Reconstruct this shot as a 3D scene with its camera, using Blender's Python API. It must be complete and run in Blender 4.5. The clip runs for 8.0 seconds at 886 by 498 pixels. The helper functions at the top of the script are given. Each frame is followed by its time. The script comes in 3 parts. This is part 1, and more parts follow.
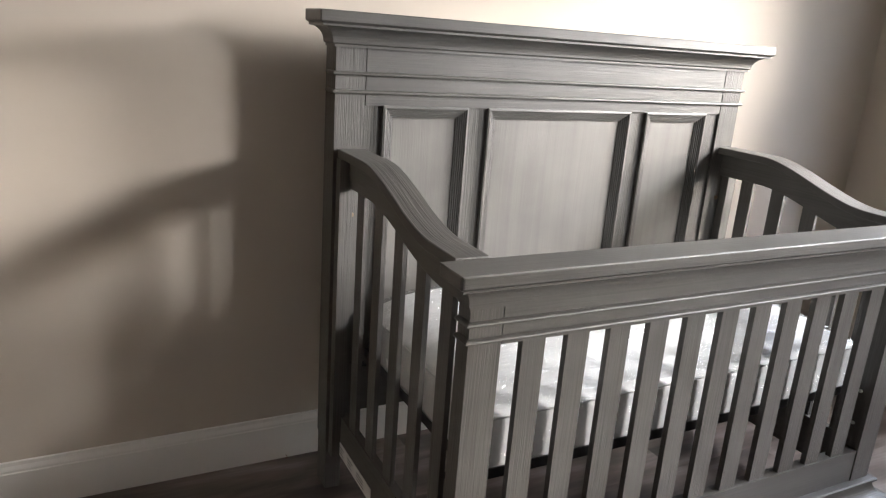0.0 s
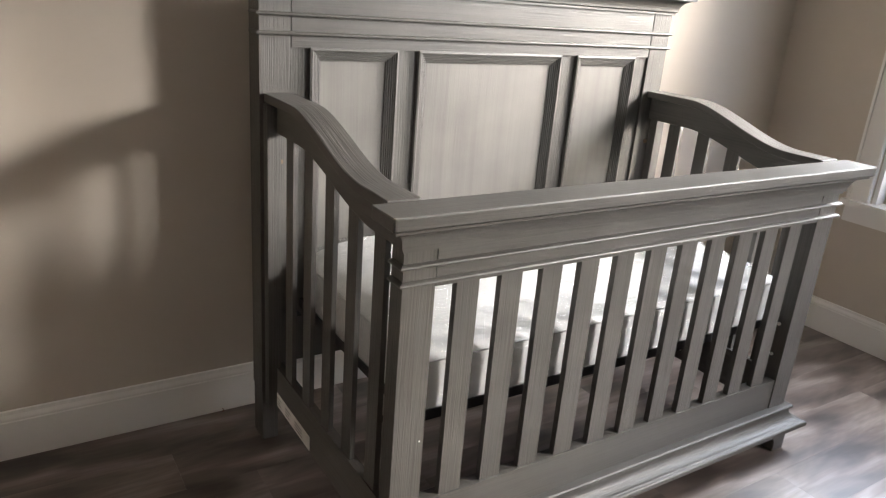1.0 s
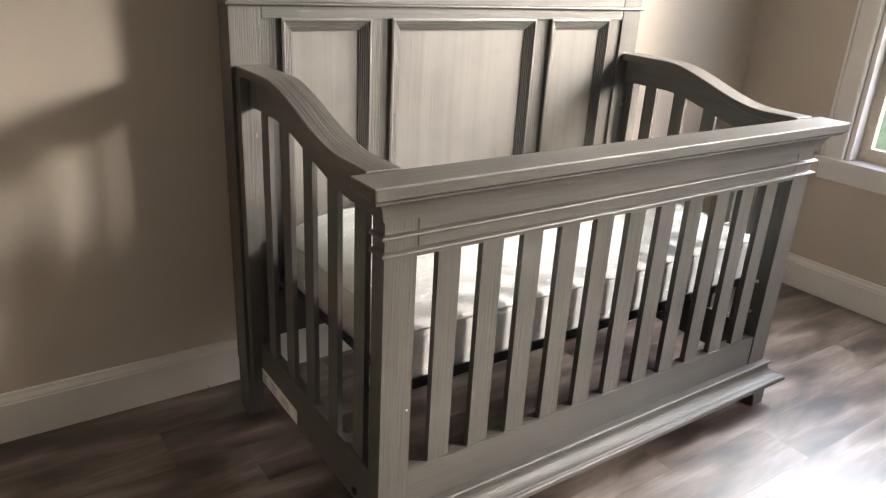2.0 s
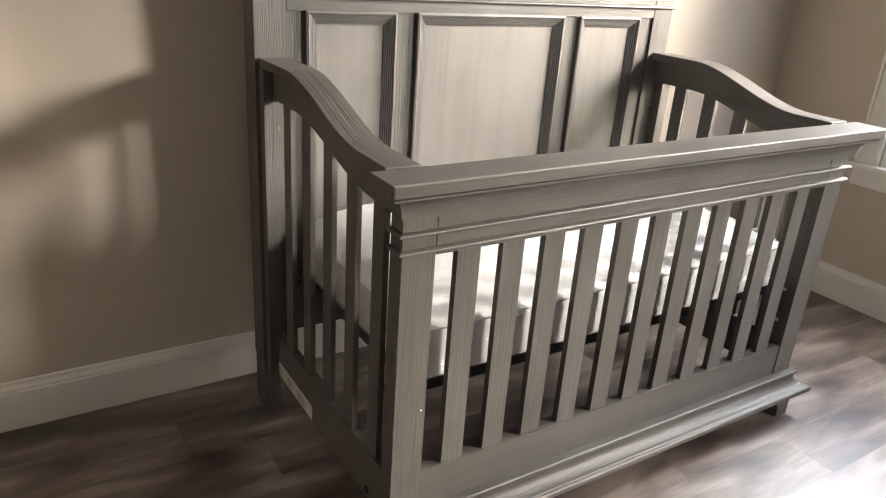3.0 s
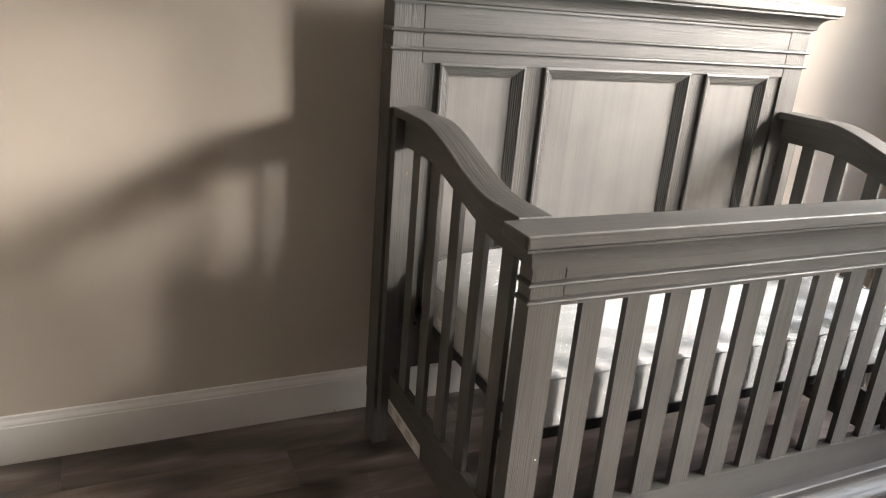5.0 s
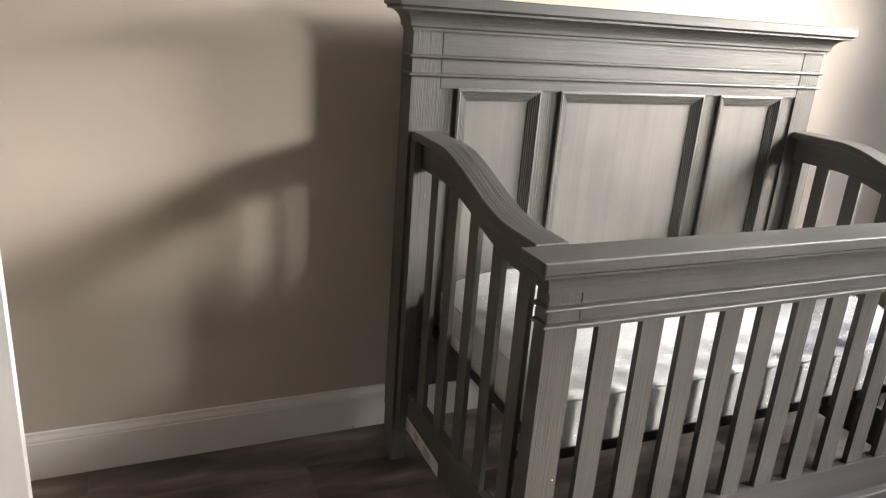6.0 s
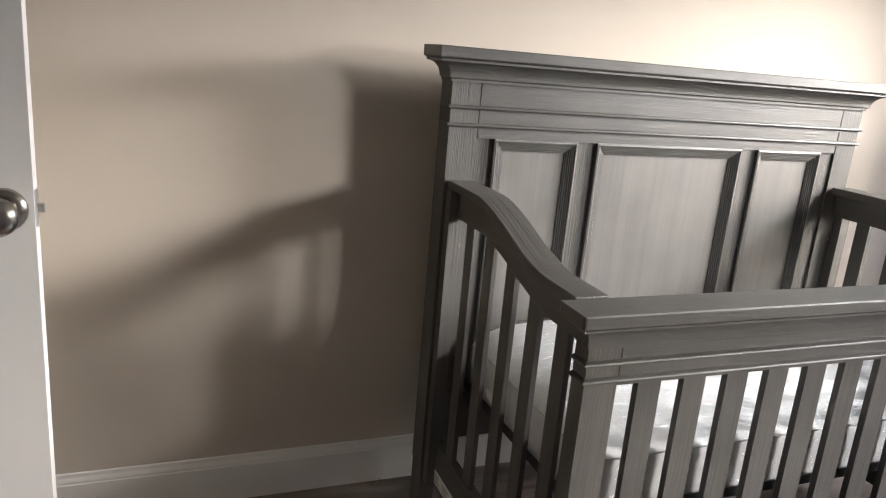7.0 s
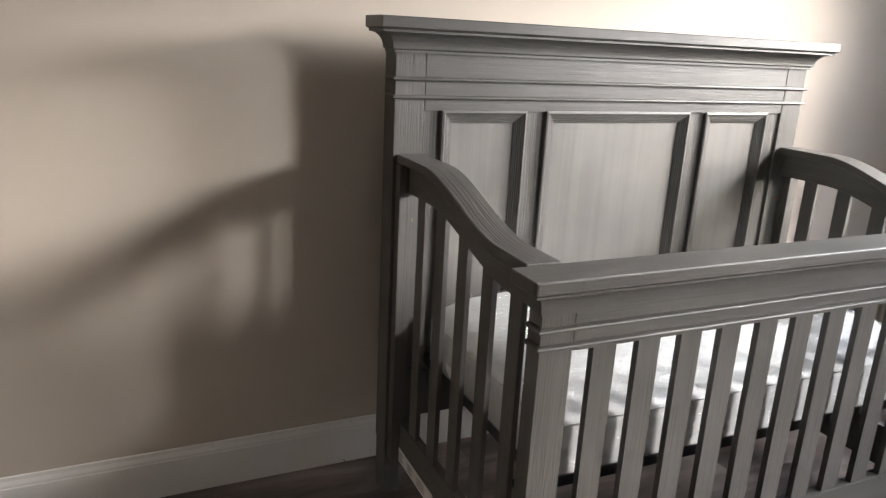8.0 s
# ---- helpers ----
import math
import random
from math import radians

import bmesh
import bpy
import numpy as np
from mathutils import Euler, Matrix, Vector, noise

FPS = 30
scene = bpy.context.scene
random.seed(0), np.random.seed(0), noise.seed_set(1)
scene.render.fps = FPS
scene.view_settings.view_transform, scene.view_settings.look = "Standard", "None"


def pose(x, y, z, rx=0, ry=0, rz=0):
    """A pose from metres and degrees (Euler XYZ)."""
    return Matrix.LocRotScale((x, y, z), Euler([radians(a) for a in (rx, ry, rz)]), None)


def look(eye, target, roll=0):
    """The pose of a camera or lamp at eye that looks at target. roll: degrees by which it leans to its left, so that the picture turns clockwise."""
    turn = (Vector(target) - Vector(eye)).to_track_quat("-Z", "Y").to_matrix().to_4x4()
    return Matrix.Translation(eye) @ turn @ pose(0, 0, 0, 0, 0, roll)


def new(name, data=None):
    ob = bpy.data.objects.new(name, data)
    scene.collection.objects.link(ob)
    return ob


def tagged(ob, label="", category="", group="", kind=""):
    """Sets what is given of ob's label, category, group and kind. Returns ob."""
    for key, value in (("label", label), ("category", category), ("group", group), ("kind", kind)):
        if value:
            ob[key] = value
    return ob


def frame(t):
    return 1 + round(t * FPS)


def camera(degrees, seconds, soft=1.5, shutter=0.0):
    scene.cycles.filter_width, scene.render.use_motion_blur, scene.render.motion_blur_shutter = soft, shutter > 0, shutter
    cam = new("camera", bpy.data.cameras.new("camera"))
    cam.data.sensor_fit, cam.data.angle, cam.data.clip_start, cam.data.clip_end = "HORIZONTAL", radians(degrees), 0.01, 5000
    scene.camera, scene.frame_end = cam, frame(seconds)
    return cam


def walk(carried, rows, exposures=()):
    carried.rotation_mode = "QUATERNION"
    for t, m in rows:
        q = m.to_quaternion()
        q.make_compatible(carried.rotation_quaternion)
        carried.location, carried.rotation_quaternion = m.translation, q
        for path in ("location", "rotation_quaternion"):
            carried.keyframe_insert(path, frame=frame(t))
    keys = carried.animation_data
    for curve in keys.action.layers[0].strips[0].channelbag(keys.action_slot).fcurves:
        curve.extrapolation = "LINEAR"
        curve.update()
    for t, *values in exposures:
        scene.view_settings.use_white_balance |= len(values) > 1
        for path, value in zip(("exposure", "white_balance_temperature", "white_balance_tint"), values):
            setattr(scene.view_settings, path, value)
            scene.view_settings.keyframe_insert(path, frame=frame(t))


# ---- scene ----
cam = camera(63.0, 8.0, soft=1.1, shutter=0.25)
PATH = [
    (0, (-0.741, -1.129, 1.379), (0.156, 0.568, 0.818), 4.2),
    (0.5, (-0.723, -1.13, 1.373), (0.229, 0.518, 0.759), 4.7),
    (1, (-0.729, -1.13, 1.355), (0.307, 0.444, 0.685), 4.6),
    (1.5, (-0.716, -1.127, 1.358), (0.375, 0.392, 0.65), 4.4),
    (2, (-0.73, -1.127, 1.351), (0.341, 0.39, 0.608), 3.3),
    (2.2, (-0.736, -1.13, 1.351), (0.29, 0.405, 0.583), 3.1),
    (3.3, (-0.703, -1.104, 1.348), (0.325, 0.438, 0.597), 4.6),
    (3.5, (-0.703, -1.102, 1.348), (0.348, 0.429, 0.604), 4.7),
    (4, (-0.738, -1.112, 1.348), (0.252, 0.485, 0.661), 5.1),
    (4.5, (-0.78, -1.096, 1.347), (0.083, 0.58, 0.679), 5.3),
    (4.7, (-0.783, -1.098, 1.352), (0.05, 0.596, 0.69), 4.8),
    (5.8, (-0.817, -1.115, 1.392), (-0.04, 0.606, 0.732), 5.0),
    (6, (-0.814, -1.121, 1.402), (-0.038, 0.609, 0.765), 4.3),
    (6.5, (-0.821, -1.116, 1.399), (-0.056, 0.649, 0.853), 3.8),
    (7, (-0.834, -1.098, 1.401), (-0.115, 0.695, 0.884), 4.9),
    (7.5, (-0.825, -1.096, 1.389), (-0.099, 0.691, 0.862), 4.8),
    (8, (-0.796, -1.09, 1.378), (0.012, 0.652, 0.818), 3.0),
]
walk(cam, [(t, look(eye, target, roll)) for t, eye, target, roll in PATH], [(0.0, 0.92, 5850.0, 10.0), (1.5, 1.13, 6200.0, 10.0), (2.2, 1.18, 6400.0, 10.0), (3.5, 1.19, 6450.0, 10.0), (4.0, 1.17, 6450.0, 10.0), (4.5, 1.11, 6250.0, 10.0), (6.0, 0.92, 6050.0, 10.0), (7.0, 0.75, 5900.0, 10.0), (8.0, 0.80, 5850.0, 10.0)])

# ---- light: hazy low sun and pale sky over an added line of woods, through the windows of the east wall ----
SUN_WAY = Vector((-1.60, 1.0, -0.425)).normalized()
world = bpy.data.worlds.new("world")
scene.world = world
world.use_nodes = True
wn = world.node_tree.nodes
sky = wn.new("ShaderNodeTexSky")
sky.sky_type = "NISHITA"
sky.sun_disc = False
sky.sun_elevation = math.asin(-SUN_WAY.z)
sky.sun_rotation = math.atan2(-SUN_WAY.x, -SUN_WAY.y)
sky.dust_density = 1.2
sky.air_density = 0.6
world.node_tree.links.new(sky.outputs[0], wn["Background"].inputs[0])
wn["Background"].inputs[1].default_value = 1.0

sun_data = bpy.data.lights.new("sun", "SUN")
sun_data.energy = 0.08
sun_data.angle = radians(12.0)
sun_data.color = (1.0, 0.955, 0.90)
sun = new("sun", sun_data)
sun.matrix_world = look(Vector((0, 0, 1)) - SUN_WAY * 20, (0, 0, 1))


# area lamps added in the upper parts of both windows, in place of sky light
def sky_lamp(name, eye, way, wide, high, watts, colour, spread):
    data = bpy.data.lights.new(name, "AREA")
    data.shape, data.size, data.size_y = "RECTANGLE", wide, high
    data.energy, data.color, data.spread = watts, colour, radians(spread)
    lamp = new(name, data)
    lamp.matrix_world = look(eye, Vector(eye) + Vector(way))


sky_lamp("sky_light", (2.54, -0.055, 1.87), (-3.3, 1.15, -1.40), 0.84, 0.36, 12.0, (1.0, 0.925, 0.83), 60.0)
# this one is added to brighten the floor and its bounce
sky_lamp("sky_light", (2.50, -0.055, 1.52), (-1.0, -0.62, -1.25), 0.80, 0.30, 9.6, (0.98, 0.97, 0.96), 95.0)
sky_lamp("sky_light", (2.54, -1.955, 1.78), (-3.0, 2.9, -1.65), 0.46, 0.34, 5.0, (1.0, 0.925, 0.83), 54.0)


# ---- materials ----
def mat(name, rough=0.5, metal=0.0):
    m = bpy.data.materials.new(name)
    m.use_nodes = True
    p = m.node_tree.nodes["Principled BSDF"]
    p.inputs["Roughness"].default_value = rough
    p.inputs["Metallic"].default_value = metal
    return m, m.node_tree.nodes, m.node_tree.links, p


def node(ns, kind, **values):
    n = ns.new(kind)
    for key, value in values.items():
        n.inputs[key].default_value = value
    return n


def ramp(ns, stops):
    r = ns.new("ShaderNodeValToRGB")
    while len(r.color_ramp.elements) < len(stops):
        r.color_ramp.elements.new(0.5)
    for e, (pos, col) in zip(r.color_ramp.elements, stops):
        e.position, e.color = pos, (*col, 1)
    return r


def wood(name, axis, across=(1, 1, 1), base=(0.088, 0.082, 0.074), pores=1.0, fineness=1.0):
    """Grey stained, wire-brushed wood with its grain along one axis."""
    m, ns, ln, p = mat(name, 0.48)
    p.inputs["Specular IOR Level"].default_value = 0.5
    tc = ns.new("ShaderNodeTexCoord")
    info = ns.new("ShaderNodeObjectInfo")
    shift = node(ns, "ShaderNodeVectorMath")
    shift.operation = "MULTIPLY_ADD"
    ln.new(info.outputs["Random"], shift.inputs[0])
    shift.inputs[1].default_value = (3.1, 5.7, 2.3)
    ln.new(tc.outputs["Object"], shift.inputs[2])
    warp = node(ns, "ShaderNodeTexNoise", Scale=2.2, Detail=2.0)
    ln.new(shift.outputs[0], warp.inputs["Vector"])
    bend = node(ns, "ShaderNodeVectorMath")
    bend.operation = "MULTIPLY_ADD"
    ln.new(warp.outputs["Color"], bend.inputs[0])
    bend.inputs[1].default_value = (0.014, 0.014, 0.014)
    ln.new(shift.outputs[0], bend.inputs[2])

    def streak(wide, along, detail):
        mp = ns.new("ShaderNodeMapping")
        mp.inputs["Scale"].default_value = [along if i == axis else wide * across[i] for i in range(3)]
        ln.new(bend.outputs[0], mp.inputs["Vector"])
        t = node(ns, "ShaderNodeTexNoise", Scale=1.0, Detail=detail, Roughness=0.6)
        ln.new(mp.outputs[0], t.inputs["Vector"])
        return t

    fine, broad, pore = streak(190 * fineness, 2.6, 3), streak(34, 0.7, 2), streak(330 * fineness, 7, 1)
    b = base
    tone = ramp(ns, [(0.25, [v * 0.86 for v in b]), (0.5, b), (0.78, [min(1, v * 1.12) for v in b])])
    ln.new(broad.outputs["Fac"], tone.inputs["Fac"])
    lines = ramp(ns, [(0.38, (0.50, 0.49, 0.48)), (0.47, (0.93, 0.93, 0.93)), (0.72, (1.1, 1.1, 1.09))])
    ln.new(fine.outputs["Fac"], lines.inputs["Fac"])
    mul = ns.new("ShaderNodeMix")
    mul.data_type, mul.blend_type = "RGBA", "MULTIPLY"
    mul.inputs["Factor"].default_value = 0.85 * pores
    ln.new(tone.outputs[0], mul.inputs["A"])
    ln.new(lines.outputs[0], mul.inputs["B"])
    blot = node(ns, "ShaderNodeTexNoise", Scale=5.0, Detail=4.0)
    ln.new(shift.outputs[0], blot.inputs["Vector"])
    bl = ramp(ns, [(0.3, (0.86, 0.86, 0.86)), (0.7, (1.1, 1.1, 1.1))])
    ln.new(blot.outputs["Fac"], bl.inputs["Fac"])
    mul2 = ns.new("ShaderNodeMix")
    mul2.data_type, mul2.blend_type = "RGBA", "MULTIPLY"
    mul2.inputs["Factor"].default_value = 1.0
    ln.new(mul.outputs["Result"], mul2.inputs["A"])
    ln.new(bl.outputs[0], mul2.inputs["B"])
    ln.new(mul2.outputs["Result"], p.inputs["Base Color"])
    add = node(ns, "ShaderNodeMath")
    add.operation = "ADD"
    ln.new(fine.outputs["Fac"], add.inputs[0])
    ln.new(pore.outputs["Fac"], add.inputs[1])
    bump = node(ns, "ShaderNodeBump", Strength=0.8 * pores, Distance=0.002)
    ln.new(add.outputs[0], bump.inputs["Height"])
    ln.new(bump.outputs[0], p.inputs["Normal"])
    rr = node(ns, "ShaderNodeMapRange")
    rr.inputs["To Min"].default_value, rr.inputs["To Max"].default_value = 0.38, 0.55
    ln.new(fine.outputs["Fac"], rr.inputs["Value"])
    ln.new(rr.outputs[0], p.inputs["Roughness"])
    return m


def painted(name, col, rough, scale=60.0, bump=0.15, var=0.06, dist=0.001):
    """Painted surface: roller texture, faint scuffs."""
    m, ns, ln, p = mat(name, rough)
    tc = ns.new("ShaderNodeTexCoord")
    big = node(ns, "ShaderNodeTexNoise", Scale=1.7, Detail=5.0)
    ln.new(tc.outputs["Object"], big.inputs["Vector"])
    r = ramp(ns, [(0.3, [v * (1 - var) for v in col]), (0.7, [min(1, v * (1 + var)) for v in col])])
    ln.new(big.outputs["Fac"], r.inputs["Fac"])
    ln.new(r.outputs[0], p.inputs["Base Color"])
    small = node(ns, "ShaderNodeTexNoise", Scale=scale, Detail=4.0)
    ln.new(tc.outputs["Object"], small.inputs["Vector"])
    b = node(ns, "ShaderNodeBump", Strength=bump, Distance=dist)
    ln.new(small.outputs["Fac"], b.inputs["Height"])
    ln.new(b.outputs[0], p.inputs["Normal"])
    return m


def plain(name, col, rough=0.5, metal=0.0):
    m, ns, ln, p = mat(name, rough, metal)
    tc = ns.new("ShaderNodeTexCoord")
    t = node(ns, "ShaderNodeTexNoise", Scale=40.0, Detail=3.0)
    ln.new(tc.outputs["Object"], t.inputs["Vector"])
    r = ramp(ns, [(0.3, [v * 0.88 for v in col]), (0.7, [min(1, v * 1.08) for v in col])])
    ln.new(t.outputs["Fac"], r.inputs["Fac"])
    ln.new(r.outputs[0], p.inputs["Base Color"])
    return m


WOOD_X, WOOD_Y, WOOD_Z = wood("grey_wood_long", 0, base=(0.080, 0.075, 0.068), pores=0.30), wood("grey_wood_deep", 1, pores=0.45), wood("grey_wood_upright", 2, pores=0.55, fineness=1.25)
WOOD_CAP = wood("grey_wood_cap", 1, (1, 1, 0.015), pores=0.75, fineness=0.75)
# same grey wood, made paler: the panels' stronger light is in its colour
WOOD_LIT_PANEL = wood("grey_wood_lit_panel", 2, base=(0.143, 0.134, 0.121), pores=0.15, fineness=1.4)
WALL = painted("greige_wall_paint", (0.56, 0.497, 0.422), 0.75, 90.0, 0.12, 0.04)
TRIM = painted("white_trim_paint", (0.80, 0.78, 0.75), 0.38, 35.0, 0.06, 0.03)
CEILING = painted("ceiling_paint", (0.90, 0.89, 0.87), 0.85, 120.0, 0.2, 0.03)
DOOR_PAINT = painted("door_paint", (0.82, 0.81, 0.80), 0.42, 45.0, 0.06, 0.03)
BLACK_STEEL = plain("black_steel", (0.02, 0.02, 0.022), 0.45, 0.3)
NICKEL = plain("satin_nickel", (0.42, 0.39, 0.36), 0.26, 1.0)
BRASS = plain("bronze_screw", (0.30, 0.20, 0.14), 0.32, 1.0)
ZINC = plain("zinc_bolt", (0.75, 0.75, 0.74), 0.3, 1.0)
LABEL = plain("paper_label", (0.62, 0.61, 0.58), 0.6)
WHITE = plain("white_plastic", (0.85, 0.85, 0.84), 0.4)
INK = plain("label_ink", (0.10, 0.10, 0.10), 0.6)
SHAVING = plain("brown_shaving", (0.20, 0.10, 0.055), 0.7)
PIPING = plain("grey_piping", (0.50, 0.50, 0.49), 0.7)
DARK = plain("dark_hole", (0.015, 0.014, 0.013), 0.7)
VINYL = plain("window_vinyl", (0.62, 0.55, 0.44), 0.45)


def floor_material():
    m, ns, ln, p = mat("grey_brown_plank", 0.32)
    p.inputs["Specular IOR Level"].default_value = 0.9
    p.inputs["Coat Weight"].default_value = 0.45
    p.inputs["Coat Roughness"].default_value = 0.43
    tc = ns.new("ShaderNodeTexCoord")
    info = ns.new("ShaderNodeObjectInfo")
    shift = node(ns, "ShaderNodeVectorMath")
    shift.operation = "MULTIPLY_ADD"
    ln.new(info.outputs["Random"], shift.inputs[0])
    shift.inputs[1].default_value = (0.40, 0.06, 0.0)
    ln.new(tc.outputs["Object"], shift.inputs[2])
    mp = ns.new("ShaderNodeMapping")
    mp.inputs["Scale"].default_value = (1.3, 5.0, 1.0)
    ln.new(shift.outputs[0], mp.inputs["Vector"])
    cloud = node(ns, "ShaderNodeTexNoise", Scale=2.0, Detail=3.5, Roughness=0.5, Distortion=0.4)
    ln.new(mp.outputs[0], cloud.inputs["Vector"])
    mp2 = ns.new("ShaderNodeMapping")
    mp2.inputs["Scale"].default_value = (2.5, 70.0, 1.0)
    ln.new(shift.outputs[0], mp2.inputs["Vector"])
    grain = node(ns, "ShaderNodeTexNoise", Scale=1.0, Detail=4.0, Roughness=0.6)
    ln.new(mp2.outputs[0], grain.inputs["Vector"])
    r = ramp(ns, [(0.34, (0.034, 0.022, 0.017)), (0.5, (0.145, 0.110, 0.093)), (0.66, (0.290, 0.246, 0.220))])
    ln.new(cloud.outputs["Fac"], r.inputs["Fac"])
    g = ramp(ns, [(0.3, (0.74, 0.73, 0.72)), (0.7, (1.12, 1.12, 1.12))])
    ln.new(grain.outputs["Fac"], g.inputs["Fac"])
    mul = ns.new("ShaderNodeMix")
    mul.data_type, mul.blend_type = "RGBA", "MULTIPLY"
    mul.inputs["Factor"].default_value = 1.0
    ln.new(r.outputs[0], mul.inputs["A"])
    ln.new(g.outputs[0], mul.inputs["B"])
    val = ns.new("ShaderNodeHueSaturation")
    rng = node(ns, "ShaderNodeMapRange")
    rng.inputs["To Min"].default_value, rng.inputs["To Max"].default_value = 0.92, 1.08
    ln.new(info.outputs["Random"], rng.inputs["Value"])
    ln.new(rng.outputs[0], val.inputs["Value"])
    ln.new(mul.outputs["Result"], val.inputs["Color"])
    ln.new(val.outputs[0], p.inputs["Base Color"])
    bump = node(ns, "ShaderNodeBump", Strength=0.25, Distance=0.0012)
    ln.new(grain.outputs["Fac"], bump.inputs["Height"])
    ln.new(bump.outputs[0], p.inputs["Normal"])
    rr = node(ns, "ShaderNodeMapRange")
    rr.inputs["To Min"].default_value, rr.inputs["To Max"].default_value = 0.34, 0.44
    ln.new(cloud.outputs["Fac"], rr.inputs["Value"])
    ln.new(rr.outputs[0], p.inputs["Roughness"])
    return m


def fabric_material():
    m, ns, ln, p = mat("white_mattress_fabric", 0.8)
    tc = ns.new("ShaderNodeTexCoord")
    t = node(ns, "ShaderNodeTexNoise", Scale=4.0, Detail=4.0)
    ln.new(tc.outputs["Object"], t.inputs["Vector"])
    r = ramp(ns, [(0.3, (0.76, 0.76, 0.745)), (0.7, (0.84, 0.84, 0.83))])
    ln.new(t.outputs["Fac"], r.inputs["Fac"])
    ln.new(r.outputs[0], p.inputs["Base Color"])
    w = node(ns, "ShaderNodeTexNoise", Scale=500.0, Detail=2.0)
    ln.new(tc.outputs["Object"], w.inputs["Vector"])
    b = node(ns, "ShaderNodeBump", Strength=0.2, Distance=0.001)
    ln.new(w.outputs["Fac"], b.inputs["Height"])
    ln.new(b.outputs[0], p.inputs["Normal"])
    return m


def film_material():
    """Clear crinkled plastic: see-through, with sharp gloss."""
    m = bpy.data.materials.new("clear_plastic_film")
    m.use_nodes = True
    ns, ln = m.node_tree.nodes, m.node_tree.links
    ns.remove(ns["Principled BSDF"])
    tr = ns.new("ShaderNodeBsdfTransparent")
    tr.inputs["Color"].default_value = (0.98, 0.98, 0.98, 1)
    gl = node(ns, "ShaderNodeBsdfGlossy", Roughness=0.13)
    tc = ns.new("ShaderNodeTexCoord")
    mp = ns.new("ShaderNodeMapping")
    mp.inputs["Scale"].default_value = (6, 24, 12)
    mp.inputs["Rotation"].default_value = (0, 0, 0.5)
    ln.new(tc.outputs["Object"], mp.inputs["Vector"])
    t = node(ns, "ShaderNodeTexNoise", Scale=1.5, Detail=5.0, Roughness=0.58, Distortion=1.4)
    ln.new(mp.outputs[0], t.inputs["Vector"])
    b = node(ns, "ShaderNodeBump", Strength=1.0, Distance=0.022)
    ln.new(t.outputs["Fac"], b.inputs["Height"])
    ln.new(b.outputs[0], gl.inputs["Normal"])
    lw = node(ns, "ShaderNodeLayerWeight", Blend=0.35)
    lift = node(ns, "ShaderNodeMapRange")
    lift.inputs["To Min"].default_value, lift.inputs["To Max"].default_value = 0.18, 0.55
    ln.new(lw.outputs["Facing"], lift.inputs["Value"])
    mix = ns.new("ShaderNodeMixShader")
    ln.new(lift.outputs[0], mix.inputs[0])
    ln.new(tr.outputs[0], mix.inputs[1])
    ln.new(gl.outputs[0], mix.inputs[2])
    ln.new(mix.outputs[0], ns["Material Output"].inputs["Surface"])
    return m


def glass_material():
    m, ns, ln, p = mat("window_glass", 0.02)
    p.inputs["Transmission Weight"].default_value = 1.0
    p.inputs["IOR"].default_value = 1.05
    return m


def ground_material(name, lo, hi, scale):
    m, ns, ln, p = mat(name, 0.9)
    tc = ns.new("ShaderNodeTexCoord")
    t = node(ns, "ShaderNodeTexNoise", Scale=scale, Detail=6.0)
    ln.new(tc.outputs["Object"], t.inputs["Vector"])
    r = ramp(ns, [(0.3, lo), (0.7, hi)])
    ln.new(t.outputs["Fac"], r.inputs["Fac"])
    ln.new(r.outputs[0], p.inputs["Base Color"])
    return m


FLOOR, FABRIC, FILM, GLASS = floor_material(), fabric_material(), film_material(), glass_material()
LAWN = ground_material("lawn", (0.10, 0.115, 0.022), (0.15, 0.165, 0.045), 3.0)
LEAVES = ground_material("far_leaves", (0.035, 0.055, 0.022), (0.09, 0.12, 0.05), 0.8)
ROAD = ground_material("pale_road", (0.05, 0.05, 0.05), (0.07, 0.07, 0.068), 8.0)


# ---- mesh helpers ----
def box(bm, x0, x1, y0, y1, z0, z1):
    v = [bm.verts.new(c) for c in ((x0, y0, z0), (x1, y0, z0), (x1, y1, z0), (x0, y1, z0), (x0, y0, z1), (x1, y0, z1), (x1, y1, z1), (x0, y1, z1))]
    for f in ((3, 2, 1, 0), (4, 5, 6, 7), (0, 1, 5, 4), (1, 2, 6, 5), (2, 3, 7, 6), (3, 0, 4, 7)):
        bm.faces.new([v[i] for i in f])
    return bm


def boxes(*args):
    bm = bmesh.new()
    for a in args:
        box(bm, *a)
    return bm


def soften(bm, size, segments=2):
    edges = [e for e in bm.edges if len(e.link_faces) == 2 and e.calc_face_angle(0) > 0.6]
    bmesh.ops.bevel(bm, geom=edges, offset=size, segments=segments, affect="EDGES", profile=0.5)
    return bm


def mesh(name, bm, material, smooth=False):
    bmesh.ops.recalc_face_normals(bm, faces=bm.faces)
    me = bpy.data.meshes.new(name)
    bm.to_mesh(me)
    bm.free()
    me.materials.append(material)
    if smooth:
        for poly in me.polygons:
            poly.use_smooth = True
    return me


def part(name, bm, material, parent=None, label="", smooth=False):
    data = bm if isinstance(bm, bpy.types.Mesh) else mesh(name, bm, material, smooth)
    ob = new(name, data)
    if parent:
        ob.parent = parent
    return tagged(ob, label)


def thing(name, label, category, group="", at=(0, 0, 0), kind=""):
    ob = new(name)
    ob.location = at
    return tagged(ob, label, category, group, kind)


